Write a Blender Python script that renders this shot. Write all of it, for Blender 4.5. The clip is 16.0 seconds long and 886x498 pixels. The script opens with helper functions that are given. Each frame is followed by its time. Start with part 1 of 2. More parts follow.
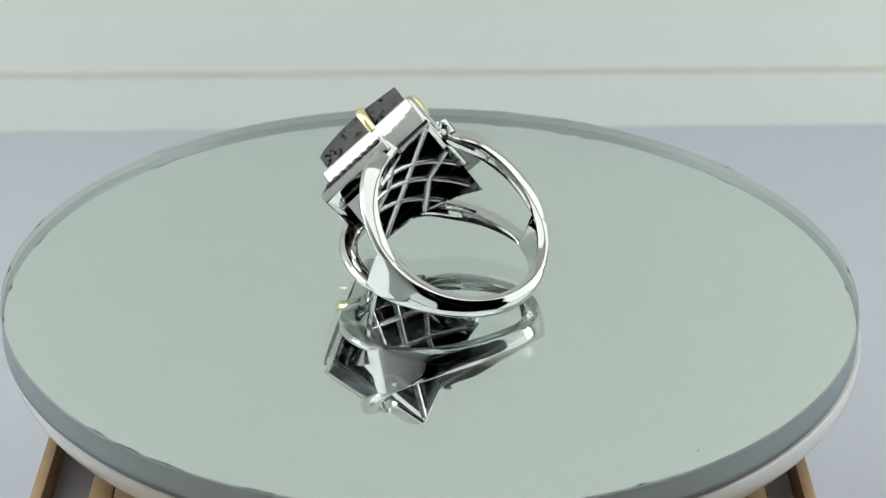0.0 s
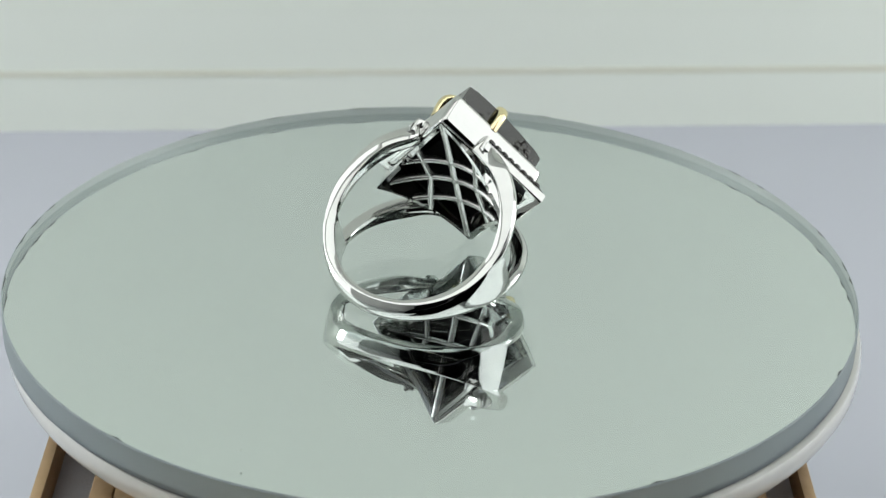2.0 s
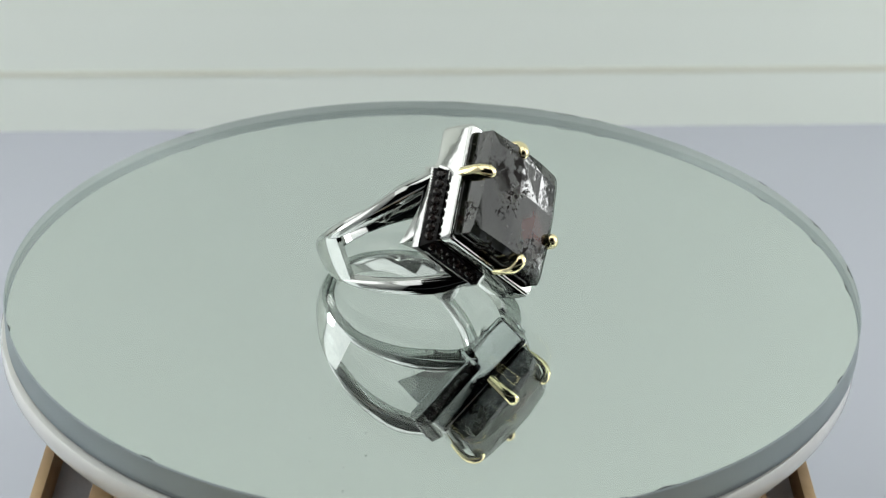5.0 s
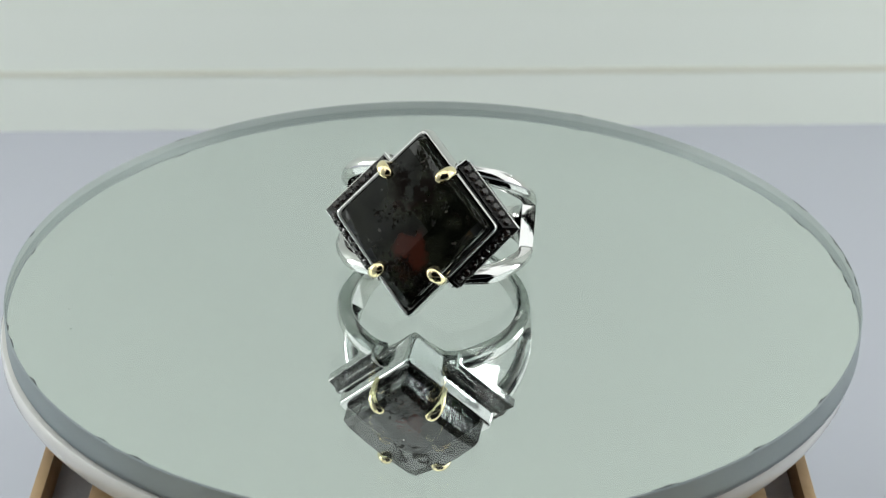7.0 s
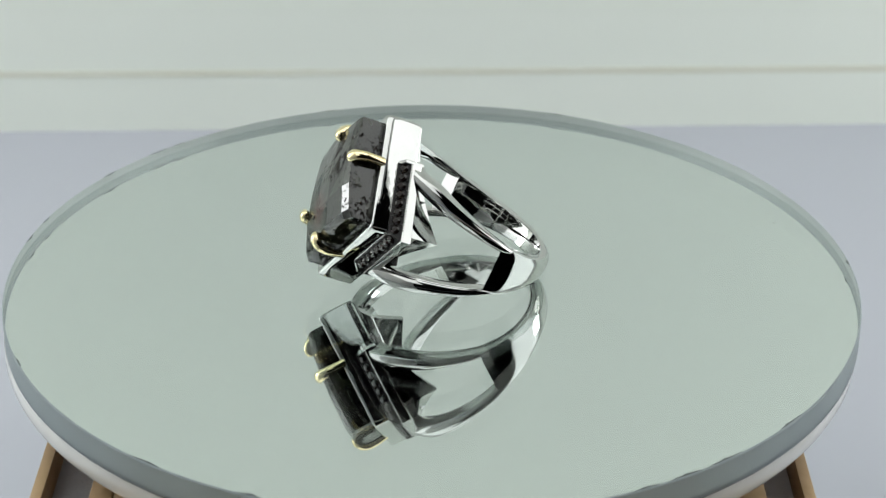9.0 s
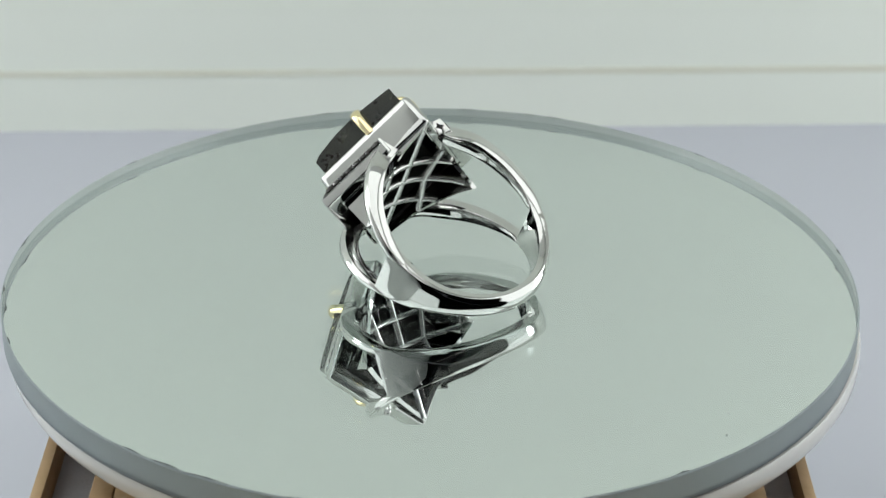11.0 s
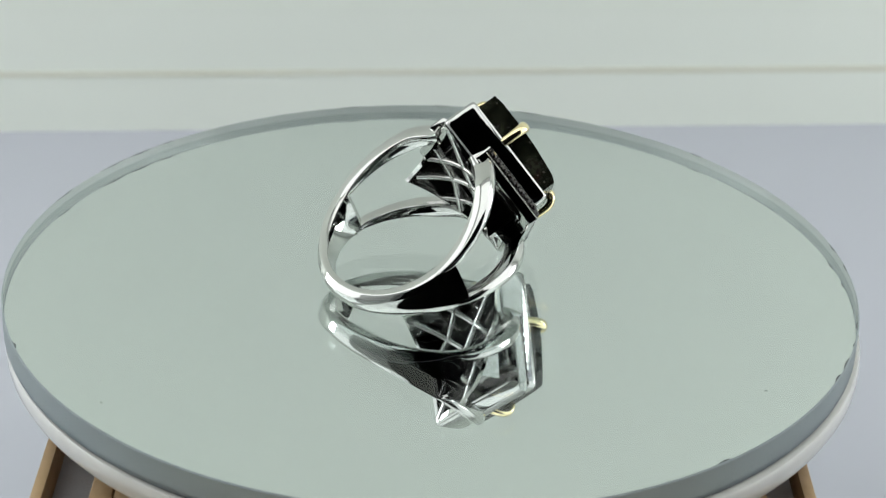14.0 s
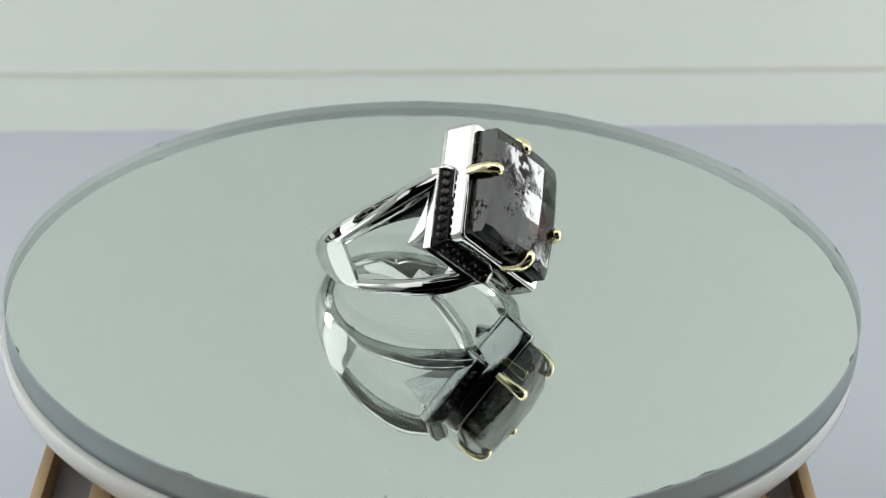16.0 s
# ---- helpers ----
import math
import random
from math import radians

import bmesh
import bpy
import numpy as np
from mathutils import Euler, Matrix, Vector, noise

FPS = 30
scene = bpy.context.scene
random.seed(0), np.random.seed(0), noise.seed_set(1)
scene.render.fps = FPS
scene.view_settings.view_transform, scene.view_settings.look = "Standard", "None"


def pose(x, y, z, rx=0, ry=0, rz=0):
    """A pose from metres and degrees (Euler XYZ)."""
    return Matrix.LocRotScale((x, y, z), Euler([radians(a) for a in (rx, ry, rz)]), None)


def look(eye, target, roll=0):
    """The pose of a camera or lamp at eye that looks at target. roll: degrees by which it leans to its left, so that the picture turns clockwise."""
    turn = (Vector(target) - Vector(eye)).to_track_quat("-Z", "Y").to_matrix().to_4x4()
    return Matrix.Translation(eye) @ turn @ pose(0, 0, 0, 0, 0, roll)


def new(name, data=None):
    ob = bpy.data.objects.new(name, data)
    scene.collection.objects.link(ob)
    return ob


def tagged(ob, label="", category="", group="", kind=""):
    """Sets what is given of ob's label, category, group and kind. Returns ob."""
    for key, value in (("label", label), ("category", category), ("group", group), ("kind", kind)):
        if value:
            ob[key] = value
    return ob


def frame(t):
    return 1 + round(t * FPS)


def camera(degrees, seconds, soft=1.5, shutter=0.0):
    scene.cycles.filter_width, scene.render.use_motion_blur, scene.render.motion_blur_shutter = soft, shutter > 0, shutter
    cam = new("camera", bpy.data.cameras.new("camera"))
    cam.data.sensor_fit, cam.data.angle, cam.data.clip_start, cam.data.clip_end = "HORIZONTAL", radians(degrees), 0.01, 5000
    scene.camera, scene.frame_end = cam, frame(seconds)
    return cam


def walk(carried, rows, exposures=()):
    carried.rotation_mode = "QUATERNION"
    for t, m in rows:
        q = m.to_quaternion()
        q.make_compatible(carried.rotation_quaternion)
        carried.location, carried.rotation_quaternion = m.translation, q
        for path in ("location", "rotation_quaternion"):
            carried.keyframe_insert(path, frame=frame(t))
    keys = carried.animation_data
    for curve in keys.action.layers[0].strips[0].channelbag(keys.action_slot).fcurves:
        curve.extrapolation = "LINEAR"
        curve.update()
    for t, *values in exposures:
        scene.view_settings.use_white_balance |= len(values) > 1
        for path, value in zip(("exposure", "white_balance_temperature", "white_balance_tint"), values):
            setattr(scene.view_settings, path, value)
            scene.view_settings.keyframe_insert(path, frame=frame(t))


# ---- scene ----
MM = 0.001
eye = Vector((0.0, -0.19364, 0.10297))
way = Vector((0.00495078, 0.88814813, -0.45953062))
cam = camera(24.283, 16.0, soft=1.25)
cam.data.dof.use_dof, cam.data.dof.focus_distance, cam.data.dof.aperture_fstop = True, 0.214, 60.0
CAMERA_POSE = look(eye, eye + way, 1.085)
walk(cam, [(0.0, CAMERA_POSE), (16.0, CAMERA_POSE)])

# ---- light: unseen lamps added overhead, at the sides and front; dim room behind camera ----
world = bpy.data.worlds.new("room_air")
world.use_nodes = True
world.node_tree.nodes["Background"].inputs[0].default_value = (0.5, 0.55, 0.6, 1)
world.node_tree.nodes["Background"].inputs[1].default_value = 0.02
scene.world = world
scene.view_settings.exposure = 0.04


def area_lamp(name, at, target, sx, sy, watts, colour):
    data = bpy.data.lights.new(name, "AREA")
    data.shape, data.size, data.size_y, data.energy, data.color = "RECTANGLE", sx, sy, watts, colour
    ob = new(name, data)
    ob.matrix_world = look(at, target)
    return ob


BOX_X, BOX_TOP, TABLE = 0.30, 0.42, -0.050
area_lamp("roof_fill", (0, -0.06, BOX_TOP - 0.012), (0, -0.06, 0), 0.56, 0.26, 0.54, (0.97, 1.0, 0.98))
area_lamp("front_fill", (-0.205, -0.33, BOX_TOP - 0.012), (-0.205, -0.33, 0), 0.23, 0.26, 0.19, (0.97, 1.0, 0.98))
# unseen side panels added to light the back board and reflect in the silver
for side, back, front, watts in ((-1, 0.12, -0.07, 0.32), (1, 0.12, -0.10, 0.33)):
    area_lamp("side_fill", (side * 0.294, (back + front) / 2, 0.16), (0, (back + front) / 2, 0.16), back - front, 0.40, watts, (0.98, 1.0, 1.0))
    # small unseen lamp added to put white glints on the gem facets
    area_lamp("glint_lamp", (side * 0.285, 0.092, 0.032), (0, 0.0, 0.02), 0.06, 0.08, 0.14, (0.98, 1.0, 1.0))


# ---- materials ----
def material(name, colour, rough=0.5, metal=0.0, vary=0.0, scale=300.0, bump=0.0, bump_scale=2000.0, second=None, coat=0.0, spec=0.5, ior=1.5):
    """A Principled material; vary mixes towards second (or a darker tone) by noise at two scales."""
    m = bpy.data.materials.new(name)
    m.use_nodes = True
    nt = m.node_tree
    b = nt.nodes["Principled BSDF"]
    b.inputs["Roughness"].default_value = rough
    b.inputs["Metallic"].default_value = metal
    b.inputs["Coat Weight"].default_value = coat
    b.inputs["IOR"].default_value = ior
    b.inputs["Specular IOR Level"].default_value = spec
    b.inputs["Base Color"].default_value = (*colour, 1)
    at = nt.nodes.new("ShaderNodeTexCoord")
    if vary:
        n1, n2 = nt.nodes.new("ShaderNodeTexNoise"), nt.nodes.new("ShaderNodeTexNoise")
        n1.inputs["Scale"].default_value, n2.inputs["Scale"].default_value = scale, scale * 7
        n1.inputs["Detail"].default_value = n2.inputs["Detail"].default_value = 4
        add = nt.nodes.new("ShaderNodeMath")
        add.operation = "MULTIPLY_ADD"
        add.inputs[1].default_value, add.inputs[2].default_value = 0.35, 0.0
        nt.links.new(at.outputs["Object"], n1.inputs["Vector"])
        nt.links.new(at.outputs["Object"], n2.inputs["Vector"])
        nt.links.new(n2.outputs["Fac"], add.inputs[0])
        add2 = nt.nodes.new("ShaderNodeMath")
        add2.operation = "MULTIPLY_ADD"
        add2.inputs[1].default_value = 0.65
        nt.links.new(n1.outputs["Fac"], add2.inputs[0])
        nt.links.new(add.outputs[0], add2.inputs[2])
        ramp = nt.nodes.new("ShaderNodeMapRange")
        ramp.inputs["From Min"].default_value, ramp.inputs["From Max"].default_value = 0.35, 0.65
        ramp.inputs["To Max"].default_value = vary
        nt.links.new(add2.outputs[0], ramp.inputs["Value"])
        mix = nt.nodes.new("ShaderNodeMix")
        mix.data_type = "RGBA"
        mix.inputs[6].default_value = (*colour, 1)
        mix.inputs[7].default_value = (*(second or [c * 0.5 for c in colour]), 1)
        nt.links.new(ramp.outputs[0], mix.inputs[0])
        nt.links.new(mix.outputs[2], b.inputs["Base Color"])
    if bump:
        nb, bp = nt.nodes.new("ShaderNodeTexNoise"), nt.nodes.new("ShaderNodeBump")
        nb.inputs["Scale"].default_value = bump_scale
        nb.inputs["Detail"].default_value = 3
        bp.inputs["Strength"].default_value, bp.inputs["Distance"].default_value = bump, 0.0002
        nt.links.new(at.outputs["Object"], nb.inputs["Vector"])
        nt.links.new(nb.outputs["Fac"], bp.inputs["Height"])
        nt.links.new(bp.outputs["Normal"], b.inputs["Normal"])
    return m


WALL_WHITE = material("warm_white_board", (0.875, 0.92, 0.845), 0.8, vary=0.2, scale=9, second=(0.84, 0.89, 0.825))
SIDE_WHITE = material("white_side_board", (0.80, 0.81, 0.79), 0.75, vary=0.1, scale=8)
TABLE_WHITE = material("bluish_white_paper", (0.485, 0.50, 0.56), 0.75, vary=0.2, scale=14, second=(0.445, 0.463, 0.525))
SEAM = material("beige_seam", (0.76, 0.77, 0.655), 0.9, vary=0.6, scale=30, second=(0.82, 0.84, 0.76))
DARK_ROOM = material("dark_room_paint", (0.035, 0.035, 0.035), 0.9, vary=0.3, scale=2)
SILVER = material("polished_silver", (0.54, 0.542, 0.53), 0.04, 1.0, vary=0.35, scale=500, second=(0.48, 0.482, 0.47), bump=0.20, bump_scale=260)
GALLERY_SILVER = material("cast_silver", (0.58, 0.58, 0.57), 0.20, 1.0, vary=0.4, scale=700, bump=0.12, bump_scale=2500)
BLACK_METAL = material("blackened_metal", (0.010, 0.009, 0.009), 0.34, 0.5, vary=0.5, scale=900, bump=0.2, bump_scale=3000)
GOLD = material("yellow_gold", (0.86, 0.75, 0.46), 0.12, 1.0, vary=0.2, scale=900, second=(0.78, 0.64, 0.34), bump=0.05)
BLACK_STONE = material("black_cut_stone", (0.012, 0.007, 0.006), 0.10, ior=1.6)
MIRROR_SILVER = material("mirror_silvering", (0.765, 0.79, 0.80), 0.004, 1.0)
BACK_PAINT = material("grey_backing_paint", (0.12, 0.13, 0.14), 0.6, vary=0.3, scale=90)
WHITE_PLASTIC = material("glossy_white_plastic", (0.74, 0.74, 0.71), 0.18, vary=0.12, scale=60, coat=0.5)
WOOD_TAN = material("tan_bamboo", (0.56, 0.39, 0.22), 0.5, vary=0.7, scale=120, second=(0.44, 0.29, 0.15), bump=0.2, bump_scale=900)
# darker copy of the bamboo: shade on the rails' inner sides, put into colour
WOOD_SHADED = material("shaded_bamboo_side", (0.30, 0.19, 0.09), 0.55, vary=0.6, scale=160, second=(0.16, 0.095, 0.045), bump=0.2, bump_scale=900)
# grey of the shaded gap between the rails, as a surface colour
SHADED_GREY = material("shaded_grey_deck", (0.44, 0.44, 0.47), 0.95, vary=0.4, scale=500, second=(0.36, 0.36, 0.39), bump=0.4, bump_scale=3000)
DUST = material("grey_dust", (0.48, 0.51, 0.49), 0.9)
# dark stone back, blackened further for the shade inside the gallery
SHADED_BACK = material("shaded_stone_back", (0.006, 0.006, 0.006), 0.7, spec=0.2)
CHIP = material("chipped_glass", (0.07, 0.08, 0.08), 0.3, vary=0.5, scale=800, second=(0.16, 0.18, 0.18))


def clear_glass():
    m = bpy.data.materials.new("clear_glass")
    m.use_nodes = True
    nt = m.node_tree
    nt.nodes.remove(nt.nodes["Principled BSDF"])
    g = nt.nodes.new("ShaderNodeBsdfGlass")
    g.inputs["IOR"].default_value, g.inputs["Roughness"].default_value = 1.40, 0.0
    g.inputs["Color"].default_value = (0.975, 0.995, 0.98, 1)
    nt.links.new(g.outputs[0], nt.nodes["Material Output"].inputs["Surface"])
    return m


def gem_material():
    """Dark included stone: near-black body with grey clouds, rusty red patches and small black flecks, polished."""
    m = material("dark_included_gem", (0.03, 0.03, 0.028), 0.05, ior=1.62)
    nt = m.node_tree
    b = nt.nodes["Principled BSDF"]
    at = next(n for n in nt.nodes if n.type == "TEX_COORD")

    def noise_ramp(scale, low, high, detail=5):
        n, r = nt.nodes.new("ShaderNodeTexNoise"), nt.nodes.new("ShaderNodeMapRange")
        n.inputs["Scale"].default_value, n.inputs["Detail"].default_value = scale, detail
        r.inputs["From Min"].default_value, r.inputs["From Max"].default_value = low, high
        nt.links.new(at.outputs["Object"], n.inputs["Vector"])
        nt.links.new(n.outputs["Fac"], r.inputs["Value"])
        return r.outputs[0]

    def mix(fac, a, colour):
        x = nt.nodes.new("ShaderNodeMix")
        x.data_type = "RGBA"
        nt.links.new(fac, x.inputs[0])
        if isinstance(a, tuple):
            x.inputs[6].default_value = a
        else:
            nt.links.new(a, x.inputs[6])
        x.inputs[7].default_value = colour
        return x.outputs[2]

    c = mix(noise_ramp(420, 0.45, 0.70, 9), (0.005, 0.006, 0.004, 1), (0.032, 0.035, 0.022, 1))
    c = mix(noise_ramp(260, 0.66, 0.70, 10), c, (0.030, 0.017, 0.011, 1))

    def patch(centre, outer, inner):
        """1 within a ragged round patch about centre, 0 outside it."""
        far, rag, sum_up, edge = (nt.nodes.new(k) for k in ("ShaderNodeVectorMath", "ShaderNodeTexNoise", "ShaderNodeMath", "ShaderNodeMapRange"))
        far.operation, sum_up.operation = "DISTANCE", "MULTIPLY_ADD"
        far.inputs[1].default_value = centre
        rag.inputs["Scale"].default_value, rag.inputs["Detail"].default_value = 600, 6
        nt.links.new(at.outputs["Object"], far.inputs[0])
        nt.links.new(at.outputs["Object"], rag.inputs["Vector"])
        sum_up.inputs[1].default_value = 0.0030
        nt.links.new(rag.outputs["Fac"], sum_up.inputs[0])
        nt.links.new(far.outputs["Value"], sum_up.inputs[2])
        edge.inputs["From Min"].default_value, edge.inputs["From Max"].default_value = outer, inner
        nt.links.new(sum_up.outputs[0], edge.inputs["Value"])
        return edge.outputs[0]

    def combine(kind, one, two):
        n = nt.nodes.new("ShaderNodeMath")
        n.operation = kind
        nt.links.new(one, n.inputs[0])
        nt.links.new(two, n.inputs[1])
        return n

    # a rusty patch under the surface below the middle, and a dull dark cloud above it
    c = mix(patch((-0.00055, 0.0027, -0.0027), 0.0036, 0.0028), c, (0.068, 0.019, 0.012, 1))
    cloud = combine("MULTIPLY", patch((-0.0005, 0.0027, 0.0037), 0.0042, 0.0032), noise_ramp(900, 0.40, 0.50, 5))
    # clustered pits and flecks: dull and black where they break the polish
    flecks = combine("MULTIPLY", noise_ramp(2400, 0.52, 0.58, 4), noise_ramp(330, 0.50, 0.59, 4))
    both = combine("MAXIMUM", flecks.outputs[0], cloud.outputs[0])
    c = mix(both.outputs[0], c, (0.010, 0.007, 0.006, 1))
    c = mix(noise_ramp(1700, 0.67, 0.72), c, (0.09, 0.085, 0.075, 1))
    rough = nt.nodes.new("ShaderNodeMapRange")
    rough.inputs["To Min"].default_value, rough.inputs["To Max"].default_value = 0.04, 0.3
    nt.links.new(both.outputs[0], rough.inputs["Value"])
    nt.links.new(rough.outputs[0], b.inputs["Roughness"])
    dull = nt.nodes.new("ShaderNodeMapRange")
    dull.inputs["To Min"].default_value, dull.inputs["To Max"].default_value = 0.5, 0.03
    nt.links.new(both.outputs[0], dull.inputs["Value"])
    nt.links.new(dull.outputs[0], b.inputs["Specular IOR Level"])
    bump = nt.nodes.new("ShaderNodeBump")
    bump.inputs["Strength"].default_value, bump.inputs["Distance"].default_value = 0.12, 0.0002
    bump.invert = True
    nt.links.new(flecks.outputs[0], bump.inputs["Height"])
    # slightly wavy polish
    wave, wavy = nt.nodes.new("ShaderNodeTexNoise"), nt.nodes.new("ShaderNodeBump")
    wave.inputs["Scale"].default_value, wave.inputs["Detail"].default_value = 520, 3
    wavy.inputs["Strength"].default_value, wavy.inputs["Distance"].default_value = 0.16, 0.0002
    nt.links.new(at.outputs["Object"], wave.inputs["Vector"])
    nt.links.new(wave.outputs["Fac"], wavy.inputs["Height"])
    nt.links.new(wavy.outputs["Normal"], bump.inputs["Normal"])
    nt.links.new(bump.outputs["Normal"], b.inputs["Normal"])
    nt.links.new(c, b.inputs["Base Color"])
    return m


def edge_glass():
    """Worn ground glass edge: frosted grey that lets light through, with a little clear glass."""
    m = material("worn_glass_edge", (0.44, 0.51, 0.56), 0.45, vary=0.35, scale=260, second=(0.37, 0.44, 0.49), bump=0.1)
    nt = m.node_tree
    through_light, half = nt.nodes.new("ShaderNodeBsdfTranslucent"), nt.nodes.new("ShaderNodeMixShader")
    through_light.inputs["Color"].default_value = (0.49, 0.52, 0.50, 1)
    half.inputs[0].default_value = 0.5
    g, mix = nt.nodes.new("ShaderNodeBsdfGlass"), nt.nodes.new("ShaderNodeMixShader")
    g.inputs["IOR"].default_value, g.inputs["Roughness"].default_value = 1.5, 0.22
    g.inputs["Color"].default_value = (0.93, 0.97, 0.97, 1)
    mix.inputs[0].default_value = 0.12
    nt.links.new(nt.nodes["Principled BSDF"].outputs[0], half.inputs[1])
    nt.links.new(through_light.outputs[0], half.inputs[2])
    nt.links.new(half.outputs[0], mix.inputs[1])
    nt.links.new(g.outputs[0], mix.inputs[2])
    nt.links.new(mix.outputs[0], nt.nodes["Material Output"].inputs["Surface"])
    return m


GLASS, GEM, EDGE_GLASS = clear_glass(), gem_material(), edge_glass()


# ---- mesh helpers ----
def part(name, bm, mat, parent=None, label="", sharp=32.0, flat=False):
    """Links a bmesh, built in millimetres, as one mesh object under parent; flat keeps large faces plane between eased edges."""
    bmesh.ops.recalc_face_normals(bm, faces=bm.faces)
    bmesh.ops.scale(bm, vec=(MM, MM, MM), verts=bm.verts)
    me = bpy.data.meshes.new(name)
    bm.to_mesh(me)
    bm.free()
    for one in (mat if isinstance(mat, (list, tuple)) else [mat]):
        me.materials.append(one)
    if sharp:
        me.polygons.foreach_set("use_smooth", [True] * len(me.polygons))
        me.set_sharp_from_angle(angle=radians(sharp))
    ob = new(name, me)
    if parent:
        ob.parent = parent
    if flat:
        even = ob.modifiers.new("even_faces", "WEIGHTED_NORMAL")
        even.keep_sharp, even.weight = True, 90
    return tagged(ob, label) if label else ob


def box(bm, x0, x1, y0, y1, z0, z1, bevel=0.0, index=0):
    made = bmesh.ops.create_cube(bm, size=1.0)["verts"]
    for v in made:
        v.co = Vector(((x0 + x1) / 2 + v.co.x * (x1 - x0), (y0 + y1) / 2 + v.co.y * (y1 - y0), (z0 + z1) / 2 + v.co.z * (z1 - z0)))
    for f in {f for v in made for f in v.link_faces}:
        f.material_index = index
    if bevel:
        bmesh.ops.bevel(bm, geom=list({e for v in made for e in v.link_edges}), offset=bevel, segments=2, profile=0.5, affect="EDGES")


def loft(bm, sections, closed=False, caps=True, index=0):
    """Joins rings of equally many points; closed joins the last ring to the first."""
    rings = [[bm.verts.new(p) for p in s] for s in sections]
    pairs = list(zip(rings, rings[1:])) + ([(rings[-1], rings[0])] if closed else [])
    faces = []
    for a, b in pairs:
        for i in range(len(a)):
            j = (i + 1) % len(a)
            f = bm.faces.new((a[i], a[j], b[j], b[i]))
            f.material_index = index
            faces.append(f)
    if caps and not closed:
        bm.faces.new(rings[0][::-1]).material_index = index
        bm.faces.new(rings[-1]).material_index = index
    return rings


def disc_profile(bm, profile, steps=160, mats=None):
    """Turns (radius, z) points about z; the first and last radius may be 0."""
    rings = []
    for r, z in profile:
        if r == 0:
            rings.append([bm.verts.new((0, 0, z))])
        else:
            rings.append([bm.verts.new((r * math.cos(2 * math.pi * i / steps), r * math.sin(2 * math.pi * i / steps), z)) for i in range(steps)])
    for k, (a, b) in enumerate(zip(rings, rings[1:])):
        for i in range(steps):
            j = (i + 1) % steps
            vs = [a[i % len(a)], a[j % len(a)], b[j % len(b)], b[i % len(b)]]
            f = bm.faces.new(list(dict.fromkeys(vs)))
            f.material_index = mats[k] if mats else 0


# ---- the place: table, back board, added unseen white boards and dark room ----
def wall(name, x0, x1, y0, y1, z0, z1, mat, label="", pivot=(0, 0, 0), turn=0.0):
    bm = bmesh.new()
    box(bm, x0 * 1000, x1 * 1000, y0 * 1000, y1 * 1000, z0 * 1000, z1 * 1000)
    ob = part(name, bm, mat, sharp=0)
    ob.matrix_world = pose(*pivot, 0, 0, turn)
    return tagged(ob, label, kind="structure")


def build_place():
    wall("ground", -1.6, 1.6, -1.8, 0.9, TABLE - 0.03, TABLE, TABLE_WHITE, "bluish white paper covered table surface")
    wall("wall_back", -0.34, 0.34, 0.0, 0.012, TABLE, BOX_TOP, WALL_WHITE, "warm white board standing behind the table", (0, 0.150, 0), 3.6)
    wall("trim", -0.33, 0.33, -0.00012, 0.0, TABLE + 0.0104, TABLE + 0.0117, SEAM, "thin beige seam across the white back board", (0, 0.150, 0), 3.6)
    # unseen boards added so the silver and the gem have white to reflect
    wall("wall_left", -BOX_X - 0.012, -BOX_X, -0.64, 0.13, TABLE, BOX_TOP, SIDE_WHITE, "unseen white side board added to shape light and reflections")
    wall("wall_right", BOX_X, BOX_X + 0.012, -0.11, 0.165, TABLE, BOX_TOP, SIDE_WHITE, "unseen white side board added to shape light and reflections")
    wall("ceiling", -0.34, 0.34, -0.19, 0.20, BOX_TOP, BOX_TOP + 0.012, SIDE_WHITE, "unseen white roof board added to bounce light")
    wall("ceiling_reflector", -0.34, -0.085, -0.46, -0.192, BOX_TOP, BOX_TOP + 0.004, SIDE_WHITE, "unseen white front board added for reflections")
    for name, b in (("wall_room_north", (-1.7, 1.7, 0.9, 1.0)), ("wall_room_south", (-1.7, 1.7, -1.9, -1.8)),
                    ("wall_room_west", (-1.7, -1.6, -1.8, 0.9)), ("wall_room_east", (1.6, 1.7, -1.8, 0.9))):
        wall(name, *b, TABLE - 0.03, 1.6, DARK_ROOM, "plain dark room wall")
    wall("ceiling_room", -1.7, 1.7, -1.9, 1.0, 1.6, 1.7, DARK_ROOM, "plain dark room ceiling")


build_place()


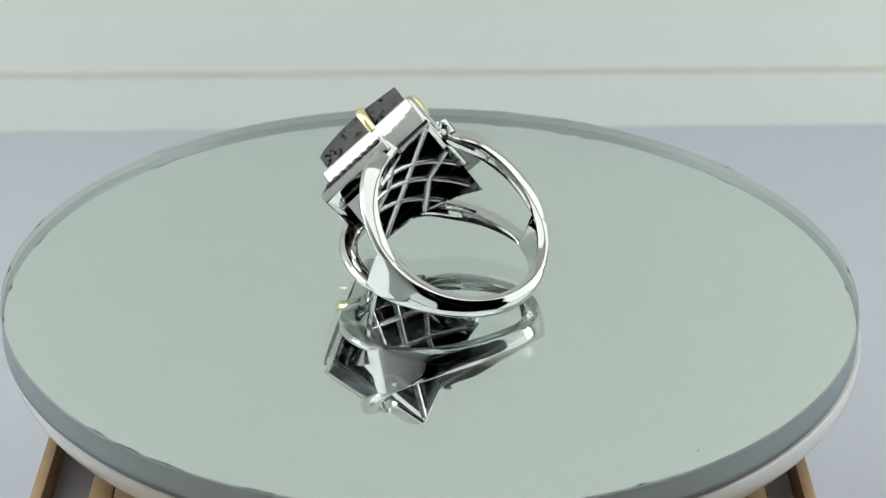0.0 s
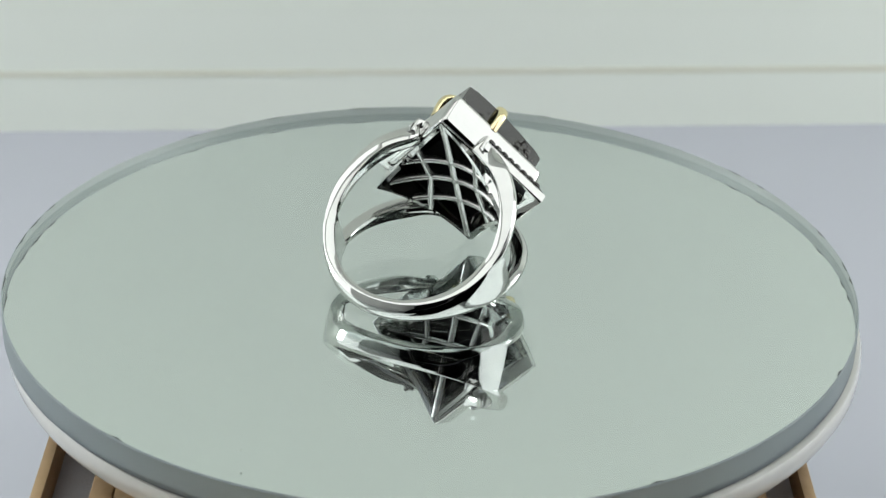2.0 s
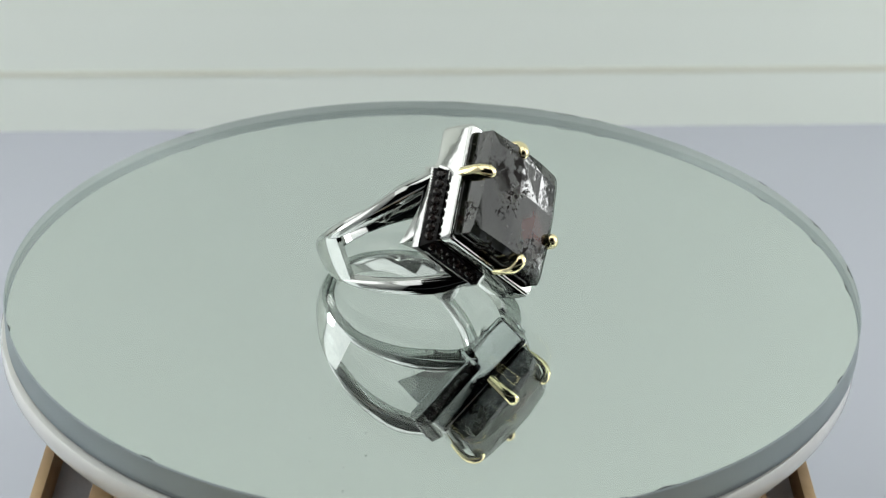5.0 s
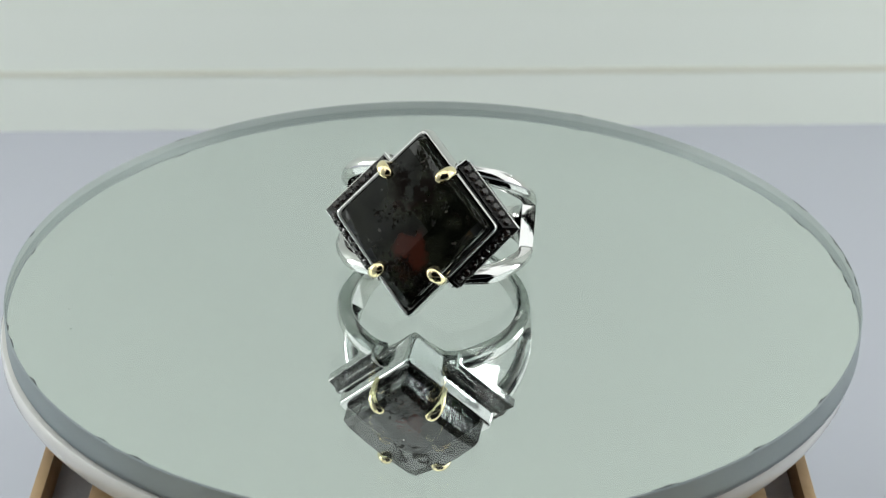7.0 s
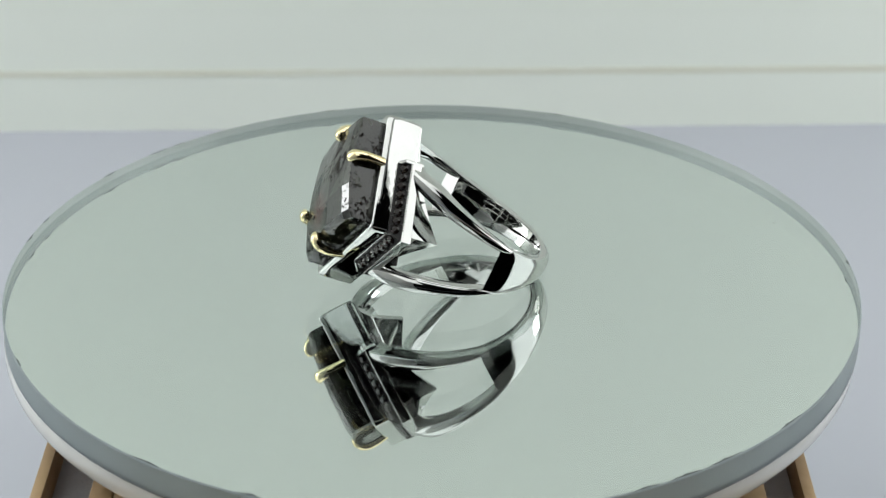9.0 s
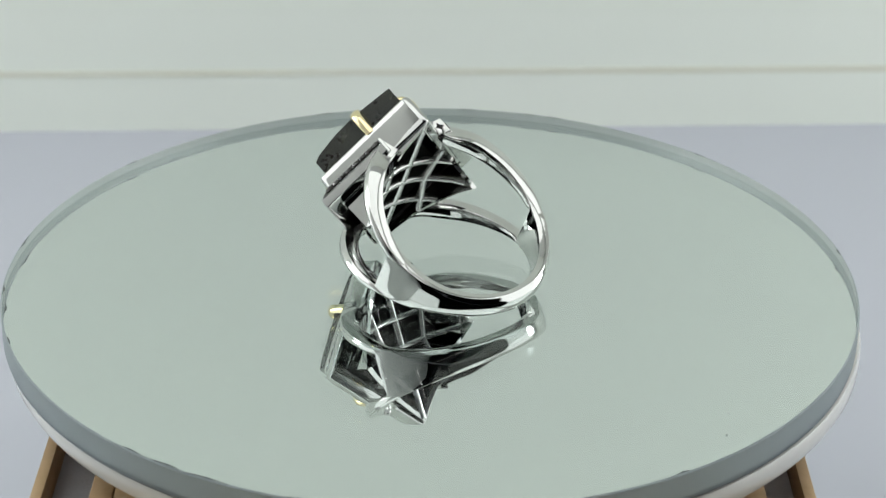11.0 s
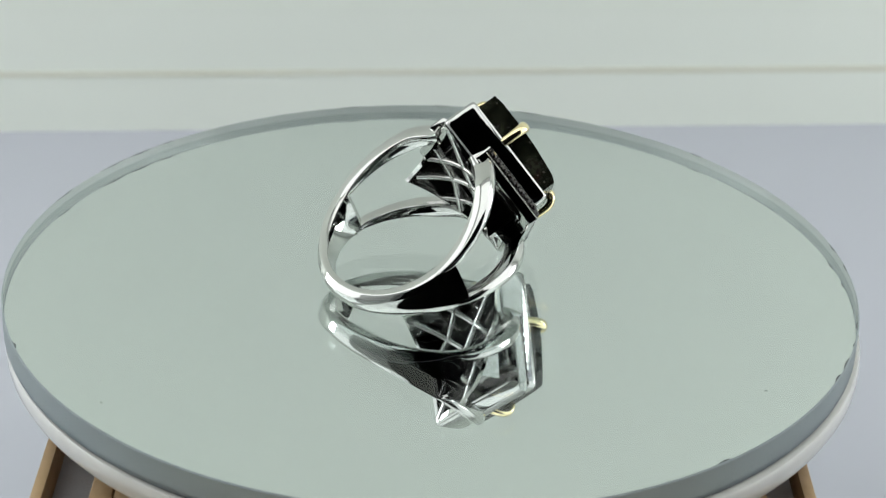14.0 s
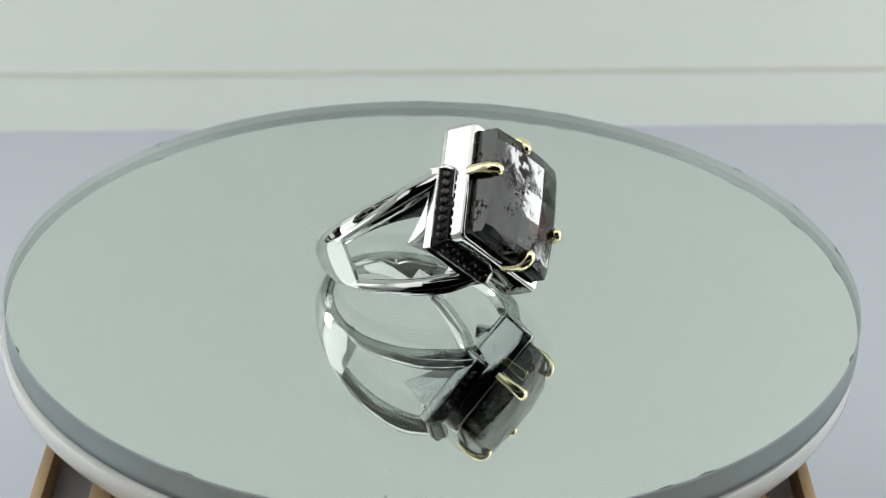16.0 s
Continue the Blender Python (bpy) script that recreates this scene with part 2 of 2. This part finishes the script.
# ---- wooden stand under the turntable ----
def build_stand():
    stand = tagged(new("wooden_stand"), "low tan bamboo stand with side rails and added grey deck", "stand")
    stand.location = (0, 0, TABLE)
    up = -TABLE * 1000
    # added solid deck; its grey stands for the shaded table between the rails
    bm = bmesh.new()
    box(bm, -38.6, 38.0, -95, 22, 0, up - 13.4, 0.4)
    part("deck", bm, SHADED_GREY, stand, "added grey deck coloured for the shade between the rails")
    for x0, x1 in ((-38.45, -37.3), (36.55, 37.75)):
        bm = bmesh.new()
        box(bm, x0, x1, -94, 21, up - 13.4, up - 10.0, 0.12)
        ob = part("rail", bm, [WOOD_TAN, WOOD_SHADED], stand)
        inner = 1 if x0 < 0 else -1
        # the inner side gets the bamboo with shade in its colour
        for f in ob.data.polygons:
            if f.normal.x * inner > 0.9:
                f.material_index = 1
    edges = [-32.85, -30.5, -20.0, -10.0, 0.0, 10.0, 20.0, 30.2, 33.0]
    for x0, x1 in zip(edges, edges[1:]):
        bm = bmesh.new()
        box(bm, x0 + 0.08, x1 - 0.08, -94, 21, up - 13.4, up - 10.0, 0.12)
        part("plank", bm, WOOD_TAN, stand)


build_stand()


# ---- turntable and mirror disc ----
def build_turntable():
    table = tagged(new("turntable"), "glossy white plastic turntable on a bamboo stand", "turntable")
    bm = bmesh.new()
    disc_profile(bm, [(0, -3.3), (44.4, -3.3), (44.9, -3.4), (45.1, -3.8), (45.1, -5.1), (44.8, -5.7), (44.0, -6.0), (0, -6.0)])
    part("platter", bm, WHITE_PLASTIC, table)
    bm = bmesh.new()
    disc_profile(bm, [(0, -6.0), (30, -6.0), (30, -10.0), (0, -10.0)], 96)
    part("base", bm, WHITE_PLASTIC, table)
    return table


def build_mirror():
    mirror = tagged(new("mirror"), "round thick glass mirror with chipped grey ground edge", "mirror")
    bm = bmesh.new()
    disc_profile(bm, [(0, 0), (44.85, 0), (45.0, -0.12), (45.0, -3.0), (0, -3.0)], 200, [0, 1, 1, 2])
    part("glass", bm, [GLASS, EDGE_GLASS, MIRROR_SILVER], mirror)
    bm = bmesh.new()
    disc_profile(bm, [(0, -2.54), (44.96, -2.54), (44.96, -2.56), (0, -2.56)], 200)
    part("silvering", bm, MIRROR_SILVER, mirror, "bright silver mirror layer")
    bm = bmesh.new()
    disc_profile(bm, [(0, -3.02), (44.8, -3.02), (44.8, -3.25), (0, -3.25)], 200)
    part("backing", bm, BACK_PAINT, mirror, "grey painted mirror backing")
    return mirror


def build_chips(mirror):
    """Small dark flakes broken out along the rim of the glass, and a few specks of dust lying on it."""
    rng = random.Random(4)
    for at, length in ((104.6, 3.0), (118.8, 2.2), (133.2, 1.8), (17.3, 2.0), (34.1, 1.6), (7.0, 2.4), (165.5, 2.2), (170.7, 3.2), (176.6, 4.2), (188.7, 3.4), (336.8, 1.6), (40.0, 2.2), (2.9, 1.8), (233.3, 1.4), (300.0, 1.5), (75.0, 1.8)):
        bm = bmesh.new()
        n, top, low = 10, [], []
        for i in range(n + 1):
            a = radians(at) + (i / n - 0.5) * length / 45
            deep = 0.04 + 0.22 * math.sin(math.pi * i / n) * rng.uniform(0.3, 1.0)
            top.append(bm.verts.new((44.86 * math.cos(a), 44.86 * math.sin(a), 0.012)))
            low.append(bm.verts.new(((44.86 - deep) * math.cos(a), (44.86 - deep) * math.sin(a), 0.012)))
        for i in range(n):
            bm.faces.new((top[i], top[i + 1], low[i + 1], low[i]))
        solid = bmesh.ops.extrude_face_region(bm, geom=bm.faces[:])
        for v in (g for g in solid["geom"] if isinstance(g, bmesh.types.BMVert)):
            v.co.z = 0.03
        part("chip", bm, CHIP, mirror, "dark chip in the glass rim", 0)
    bm = bmesh.new()
    for x, y, r in ((33.5, -6.4, 0.16), (38.4, 0.0, 0.2), (32.3, 0.6, 0.16), (34.5, -4.2, 0.14), (-37.3, 3.6, 0.15), (-15.3, -36.9, 0.2), (10.0, 31.0, 0.12), (-22.0, 24.0, 0.12), (24.0, -24.0, 0.12)):
        bmesh.ops.create_icosphere(bm, subdivisions=1, radius=r * 0.7, matrix=Matrix.Translation((x, y, 0.02)) @ Matrix.Diagonal((1.5, 0.8, 0.2, 1)))
    tagged(part("dust", bm, DUST, mirror, "specks of grey dust", 0), kind="stuff")


TURNTABLE, MIRROR = build_turntable(), build_mirror()
build_chips(MIRROR)

# ---- the ring; local x across, y out of the stone, z along the finger ----
HW, TOP, LOW, MID = 8.52, 9.62, -9.94, 0.2
HOOP_Y, R_OUT, R_IN = -12.25, 10.35, 9.0


def rhombus(offset, y, corner=0.35, steps=3):
    """Points of the rhombus inset by offset at depth y, with slightly rounded corners."""
    k = 1 - offset * 0.1627
    tips = [Vector((HW * k, 0, MID * k)), Vector((0, 0, TOP * k)), Vector((-HW * k, 0, MID * k)), Vector((0, 0, LOW * k))]
    pts = []
    for i, t in enumerate(tips):
        a, b = (tips[i - 1] - t).normalized() * corner, (tips[(i + 1) % 4] - t).normalized() * corner
        for s in range(steps + 1):
            u = s / steps
            pts.append(t + a * (1 - u) ** 2 + b * u ** 2)
    return [(p.x, y, p.z) for p in pts]


def smooth01(u):
    u = max(0.0, min(1.0, u))
    return u * u * (3 - 2 * u)


def build_shank(ring):
    bm = bmesh.new()

    def at(phi, r, z):
        """A point of the band; the hoop hangs a little askew under the bezel."""
        a = radians(phi)
        y = HOOP_Y - r * math.cos(a) * (1.03 if math.cos(a) > 0 else 1.0)
        return (r * math.sin(a) - 0.022 * y, y, z)

    def section(phi, z0, z1, r0, edge, r1, lean=0.0, slant=0.0, power=4):
        """Outline across the band: flat inside, thin eased edges, domed outside up to r1."""
        zc, h = (z0 + z1) / 2, (z1 - z0) / 2
        pts = [(r0, z0 + 0.25), (r0, z1 - 0.25), (r0 + 0.07, z1 - 0.06), (r0 + 0.2, z1), (edge - 0.12, z1), (edge - 0.02, z1 - 0.05)]
        pts += [(edge + (r1 - edge) * (1 - abs(u) ** power), zc + u * (h - 0.12)) for u in (0.97, 0.88, 0.76, 0.6, 0.35, 0, -0.35, -0.6, -0.76, -0.88, -0.97)]
        pts += [(edge - 0.02, z0 + 0.05), (edge - 0.12, z0), (r0 + 0.2, z0), (r0 + 0.07, z0 + 0.06)]
        return [at(phi + slant * (r - r0), r + (lean * (z - zc) if r > r0 + 0.3 else 0.0), z) for r, z in pts]

    def half(phi):
        return 1.35 + 1.95 * (abs(phi) / 88.0) ** 3

    def shoulder(phi):
        return smooth01(abs(phi) / 85)

    loft(bm, [section(phi, -half(phi) + 0.22 * (1 - shoulder(phi)), half(phi), R_IN, R_IN + 0.72 + 0.65 * shoulder(phi), R_OUT + 0.1 * shoulder(phi), 0.0, math.copysign(max(0.0, abs(phi) - 73.5), phi)) for phi in [-78, -76.5, -75] + [-73.5 + 3.5 * i for i in range(43)] + [75, 76.5, 78]])
    shank = part("shank", bm, SILVER, ring, "polished silver split band", 40)
    for side in (1, -1):
        for up in (1, -1):
            rows = []
            for i in range(30):
                phi = 71 + 3 * i
                u = min(1.0, max(0.0, (phi - 80) / 72))
                outer = half(phi) - 0.012 if phi < 88 else 3.29 + 0.060 * (phi - 88) - 0.55 * u ** 4 - 0.45 * smooth01((u - 0.7) / 0.3)
                inner = 2.15 + 2.6 * max(0.0, (phi - 83) / 69)
                z0, z1 = sorted((up * inner, up * outer))
                rise, dome = smooth01((phi - 74) / 10), smooth01((phi - 86) / 22)
                e = R_IN + 0.72 + 0.65 * shoulder(phi) + 0.10 * smooth01(u * 1.6) - 0.06 * (1 - rise)
                rows.append(section(side * phi, z0, z1, R_IN + 0.02 - 0.5 * u, e - 0.16 * dome, e + 0.02 + 0.11 * rise, 0.06 * up * smooth01(u * 3), power=4 - 2 * dome))
            arm = bmesh.new()
            loft(arm, rows)
            part("split_arm", arm, SILVER, shank, sharp=40)
    return shank


def build_bezel(ring):
    bm = bmesh.new()
    prof = [(0.02, -3.75), (0.0, -3.2), (-0.01, -2.4), (-0.012, -1.6), (0.0, -0.8), (0.03, -0.36), (0.07, -0.17), (0.15, -0.06), (0.27, 0.0), (0.62, -0.03), (0.75, -0.12), (0.8, -0.28), (0.8, -3.6), (0.66, -4.0), (0.25, -4.0), (0.12, -3.95), (0.07, -3.86)]
    loft(bm, [rhombus(o, y, 0.7, 6) for o, y in prof], closed=True)
    return part("bezel", bm, SILVER, ring, "polished silver lozenge bezel", 40)


def gallery_y(x):
    return -4.1 - 0.060 * x * x


def bar(bm, pts, half_w, depth):
    """A slim bar along points of the gallery's curved back."""
    rows = []
    for i, p in enumerate(pts):
        d = (pts[min(i + 1, len(pts) - 1)] - pts[max(i - 1, 0)]).normalized()
        s = d.cross(Vector((0, 1, 0))).normalized() * half_w
        n = s.cross(d).normalized()
        n = n if n.y > 0 else -n
        rows.append([p + s, p + s * 0.6 - n * 0.12, p - s * 0.6 - n * 0.12, p - s, p - s + n * depth, p + s + n * depth])
    loft(bm, rows)


def build_gallery(ring):
    gallery = None

    def line(a, b, n=9):
        return [Vector((x, gallery_y(x), z)) for x, z in ((a[0] + (b[0] - a[0]) * i / n, a[1] + (b[1] - a[1]) * i / n) for i in range(n + 1))]

    bm = bmesh.new()
    tips = [(7.75, 0.1), (0, 9.0), (-7.75, 0.1), (0, -9.35)]
    for i in range(4):
        pts = line(tips[i], tips[(i + 1) % 4], 10)
        loft(bm, [[p, Vector((p.x * 1.03, -3.2, p.z * 1.03)), Vector((p.x * 0.95, -3.2, p.z * 0.95)), Vector((p.x * 0.92, p.y, p.z * 0.92))] for p in pts])
    gallery = part("gallery", bm, SILVER, ring, "cast silver gallery under the stone", 40, True)
    for a, b, w in (((0, 8.6), (0, -8.6), 0.40), ((-5.1, 2.9), (5.1, 2.9), 0.31), ((-6.6, 0.25), (6.6, 0.25), 0.31), ((-5.0, -2.9), (5.0, -2.9), 0.31),
                    ((-3.5, 4.5), (-2.75, 0.3), 0.34), ((-2.75, 0.3), (-3.6, -4.6), 0.34), ((3.5, 4.5), (2.75, 0.3), 0.34), ((2.75, 0.3), (3.6, -4.6), 0.34)):
        bm = bmesh.new()
        bar(bm, line(a, b, 12), w, 0.6)
        part("lattice_bar", bm, GALLERY_SILVER, gallery, sharp=50)
    # short webs that tie the split arms to the gallery
    for sx in (1, -1):
        for sz in (-1,):
            bm = bmesh.new()
            rows = [[(4.9, -5.45, 3.1), (5.9, -5.4, 4.0)], [(4.3, -5.1, 3.8), (5.4, -5.0, 4.4)], [(3.6, -4.75, 4.6), (4.7, -4.6, 4.9)]]
            loft(bm, [[Vector((sx * p[0], p[1] + d, sz * p[2])) for p, d in ((a, 0), (b, 0), (b, 0.7), (a, 0.7))] for a, b in rows])
            part("web", bm, GALLERY_SILVER, gallery, sharp=40)
    return gallery


def build_gem(ring):
    """A rose-cut lozenge: a grid of planar facets over a steep girdle, and a plain dark back with shade in its colour.
    """
    bm = bmesh.new()
    us, rise = [-1, -0.86, -0.36, 0.18, 0.80, 1], [0.0, 0.62, 1.18, 1.24, 0.74, 0.46]
    vs, rise_v = [-1, -0.86, -0.30, 0.20, 0.80, 1], [0.0, 0.52, 1.0, 1.3, 1.2, 0.86]

    def place(u, v, y):
        z = (1 + u) * (1 + v) / 4 * TOP + (1 - u) * (1 - v) / 4 * LOW + ((1 + u) * (1 - v) + (1 - u) * (1 + v)) / 4 * MID
        return ((u - v) / 2 * HW * 0.86, y, z * 0.862)

    grid = [[bm.verts.new(place(u, v, 1.40 + 0.68 * (ru + rv) + 0.03 * math.sin(2.4 * i + 4.1 * j))) for j, (v, rv) in enumerate(zip(vs, rise_v))] for i, (u, ru) in enumerate(zip(us, rise))]
    n, k = len(us), len(vs)
    for i in range(n - 1):
        for j in range(k - 1):
            bm.faces.new((grid[i][j], grid[i + 1][j], grid[i + 1][j + 1], grid[i][j + 1]))
    rim = [grid[i][0] for i in range(n)] + [grid[n - 1][j] for j in range(1, k)] + [grid[i][k - 1] for i in range(n - 2, -1, -1)] + [grid[0][j] for j in range(k - 2, 0, -1)]
    low = [bm.verts.new((v.co.x, -0.6, v.co.z)) for v in rim]
    end = [bm.verts.new((v.co.x * 0.8, -3.1, v.co.z * 0.8)) for v in rim]
    for a, b, index in ((rim, low, 0), (low, end, 1)):
        for i in range(len(a)):
            j = (i + 1) % len(a)
            bm.faces.new((a[i], a[j], b[j], b[i])).material_index = index
    bm.faces.new(end).material_index = 1
    return part("gemstone", bm, [GEM, SHADED_BACK], ring, "dark included lozenge gemstone with rusty red patches", 0)


def build_prongs(ring):
    for sx in (1, -1):
        for sz in (1, -1):
            tip = TOP if sz > 0 else LOW
            out = Vector((sx * (abs(tip) - sz * MID), 0, sz * HW)).normalized()
            base = Vector((sx * HW * 0.40, 0, MID + (tip - MID) * 0.545))
            prof = [(0.10, -0.4, 0.54, 0.32), (0.22, 0.6, 0.54, 0.36), (0.24, 1.5, 0.56, 0.40), (0.10, 2.15, 0.60, 0.43), (-0.22, 2.6, 0.64, 0.44),
                    (-0.6, 2.84, 0.68, 0.46), (-0.95, 2.88, 0.65, 0.46), (-1.28, 2.80, 0.48, 0.38), (-1.48, 2.7, 0.16, 0.14)]
            rows = []
            side = out.cross(Vector((0, 1, 0))).normalized()
            pts = [base + out * o + Vector((0, y, 0)) for o, y, _, _ in prof]
            for i, (_, _, w, h) in enumerate(prof):
                d = (pts[min(i + 1, len(pts) - 1)] - pts[max(i - 1, 0)]).normalized()
                n = side.cross(d).normalized()
                rows.append([pts[i] + side * w * math.cos(2 * math.pi * k / 12) + n * h * math.sin(2 * math.pi * k / 12) for k in range(12)])
            bm = bmesh.new()
            loft(bm, rows)
            part("prong", bm, GOLD, ring, "yellow gold claw prong", 60)


def cut_stone():
    """A small round faceted stone of diameter 0.96, table up z."""
    bm = bmesh.new()
    rings = [[bm.verts.new((r * math.cos(2 * math.pi * (k + o) / 8), r * math.sin(2 * math.pi * (k + o) / 8), z)) for k in range(8)] for r, z, o in ((0.27, 0.24, 0.0), (0.48, 0.06, 0.5), (0.48, -0.15, 0.5))]
    for k in range(8):
        j = (k + 1) % 8
        bm.faces.new((rings[0][k], rings[1][k], rings[0][j]))
        bm.faces.new((rings[0][j], rings[1][k], rings[1][j]))
        bm.faces.new((rings[1][k], rings[2][k], rings[2][j], rings[1][j]))
    bm.faces.new(rings[0])
    bmesh.ops.recalc_face_normals(bm, faces=bm.faces)
    bmesh.ops.scale(bm, vec=(MM, MM, MM), verts=bm.verts)
    me = bpy.data.meshes.new("pave_stone")
    bm.to_mesh(me)
    bm.free()
    me.materials.append(BLACK_STONE)
    return me


def build_strips(ring):
    """Chevron side strips, blackened on the set face, each with a row of small black stones along both arms."""
    stone = cut_stone()
    corner = Vector((HW, 0, MID))
    along = {1: (Vector((0, 0, TOP)) - corner).normalized(), -1: (Vector((0, 0, LOW)) - corner).normalized()}
    out = {k: Vector((abs(a.z), 0, k * abs(a.x))) for k, a in along.items()}
    prof = [(-0.1, -1.75), (0.1, -1.75), (1.15, -2.85), (1.24, -2.95), (1.24, -3.78), (1.18, -3.92), (1.0, -4.0), (-0.1, -4.0)]
    reach = 7.5

    def mitre(o):
        """Where the two arms' outlines, moved out by o, meet."""
        a, b = out[1], out[-1]
        d = a.x * b.z - a.z * b.x
        return corner + Vector(((b.z - a.z) * o / d, 0, (a.x - b.x) * o / d))

    for side in (1, -1):
        bm = bmesh.new()

        def ring_at(s):
            k = 1 if s > 0 else -1
            pts = []
            for o, y in prof:
                p = corner + along[k] * abs(s) + out[k] * o if s else mitre(o)
                pts.append(Vector((side * p.x, y, p.z)))
            return pts
        rings = loft(bm, [ring_at(s) for s in (-reach, -reach * 0.5, 0, reach * 0.5, reach)])
        bm.faces.ensure_lookup_table()
        for f in bm.faces:
            if len(f.verts) == 4:
                ys = sorted(round(v.co.y, 2) for v in f.verts)
                if ys[0] == -2.85 and ys[-1] == -1.75:
                    f.material_index = 1
        for f in bm.faces:
            if len(f.verts) > 4:
                f.material_index = 1
        strip = part("side_strip", bm, [SILVER, BLACK_METAL], ring, "silver chevron strip set with small black stones", 35, True)
        beads, grain = bmesh.new(), bmesh.new()
        for up in (1, -1):
            run = Vector((side * along[up].x, 0, along[up].z))
            normal = Vector((side * out[up].x * 1.1, 1.18, out[up].z * 1.1)).normalized()
            slope = normal.cross(run).normalized()
            for k in range(8):
                c = corner + along[up] * (0.2 + 0.95 * k) + out[up] * 0.64
                c = Vector((side * c.x, -2.28, c.z)) + normal * 0.03
                ob = new("pave_stone", stone)
                ob.parent = strip
                ob.matrix_local = Matrix.Translation(c * MM) @ normal.to_track_quat("Z", "Y").to_matrix().to_4x4() @ pose(0, 0, 0, 0, 0, 13 * k)
                for q in (-1, 1):
                    bmesh.ops.create_icosphere(beads, subdivisions=1, radius=0.14, matrix=Matrix.Translation(c + run * 0.5 + slope * 0.5 * q))
            # silver cap that closes the strip's end, pierced by a small four-pointed hole
            socket = bmesh.new()
            mid_o, mid_y = 0.52, -2.95

            def loop(size_o, size_y, q, star=False):
                pts = []
                for k in range(8):
                    do, dy = ((1, 0), (1, 1), (0, 1), (-1, 1), (-1, 0), (-1, -1), (0, -1), (1, -1))[k]
                    pull = (1.0 if k % 2 == 0 else 0.36) if star else 1.0
                    o = mid_o + do * size_o * pull
                    p = corner + along[up] * (reach + q) + out[up] * o
                    pts.append(Vector((side * p.x, mid_y + dy * size_y * pull - 0.35 * (o - mid_o), p.z)))
                return pts
            loft(socket, [loop(0.64, 0.98, -0.1), loop(0.64, 0.98, 0.16), loop(0.60, 0.94, 0.25), loop(0.50, 0.84, 0.28),
                          loop(0.42, 0.62, 0.26, True), loop(0.38, 0.56, 0.04, True)])
            for f in socket.faces:
                if len(f.verts) > 4:
                    f.material_index = 1
            part("end_socket", socket, [SILVER, BLACK_METAL], strip, "silver end socket with a star-shaped hole", 40)
            for k in range(25):
                c = corner + along[up] * (0.12 + 0.3 * k) + out[up] * 1.2
                bmesh.ops.create_icosphere(grain, subdivisions=1, radius=0.115, matrix=Matrix.Translation((side * c.x, -2.9, c.z)))
        part("milgrain", grain, GALLERY_SILVER, strip, "row of tiny silver beads", 60)
        part("beads", beads, BLACK_METAL, strip, "tiny blackened setting beads", 60)


def build_ring():
    ring = tagged(new("ring"), "silver split-band ring with dark lozenge gemstone and gold prongs", "ring")
    build_shank(ring)
    build_bezel(ring)
    build_gallery(ring)
    build_gem(ring)
    build_prongs(ring)
    build_strips(ring)
    return ring


RING = build_ring()


# ---- what turns ----
def motions():
    """Mirror, turntable and ring turn clockwise about the upright axis; the mirror sits a hair tilted and off centre."""
    n = Vector((0.0074, 0.0094, 1.0)).normalized()
    tilt = Vector((0, 0, 1)).rotation_difference(n).to_matrix().to_4x4()
    lat = radians(-24.264)
    hn, t = Vector((-math.sin(lat), math.cos(lat), 0)), radians(22.86)
    ex, ey = Vector((math.cos(lat), math.sin(lat), 0)), hn * math.cos(t) + Vector((0, 0, math.sin(t)))
    ez = ex.cross(ey)
    rest = Matrix((ex, ey, ez)).transposed().to_4x4() @ pose(0, 0, 0, 1.0, 0.445, -1.59)
    rest.translation = Vector((3.716, 7.835, 10.18)) * MM
    rows = {"ring": [], "mirror": [], "turntable": []}
    for i in range(41):
        s = 0.4 * i
        a = radians(32.201) * s
        turn = pose(0, 0, 0, 0, 0, 60.325 - 32.201 * s + 1.52 * math.cos(a) + 0.70 * math.sin(a))
        rows["ring"].append((s, turn @ rest))
        rows["mirror"].append((s, turn @ Matrix.Translation((-0.132 * MM, 0.118 * MM, 0.0)) @ tilt))
        rows["turntable"].append((s, turn @ Matrix.Translation((0.42 * MM, -0.16 * MM, 0)) @ tilt))
    walk(RING, rows["ring"])
    walk(MIRROR, rows["mirror"])
    walk(TURNTABLE, rows["turntable"])


motions()
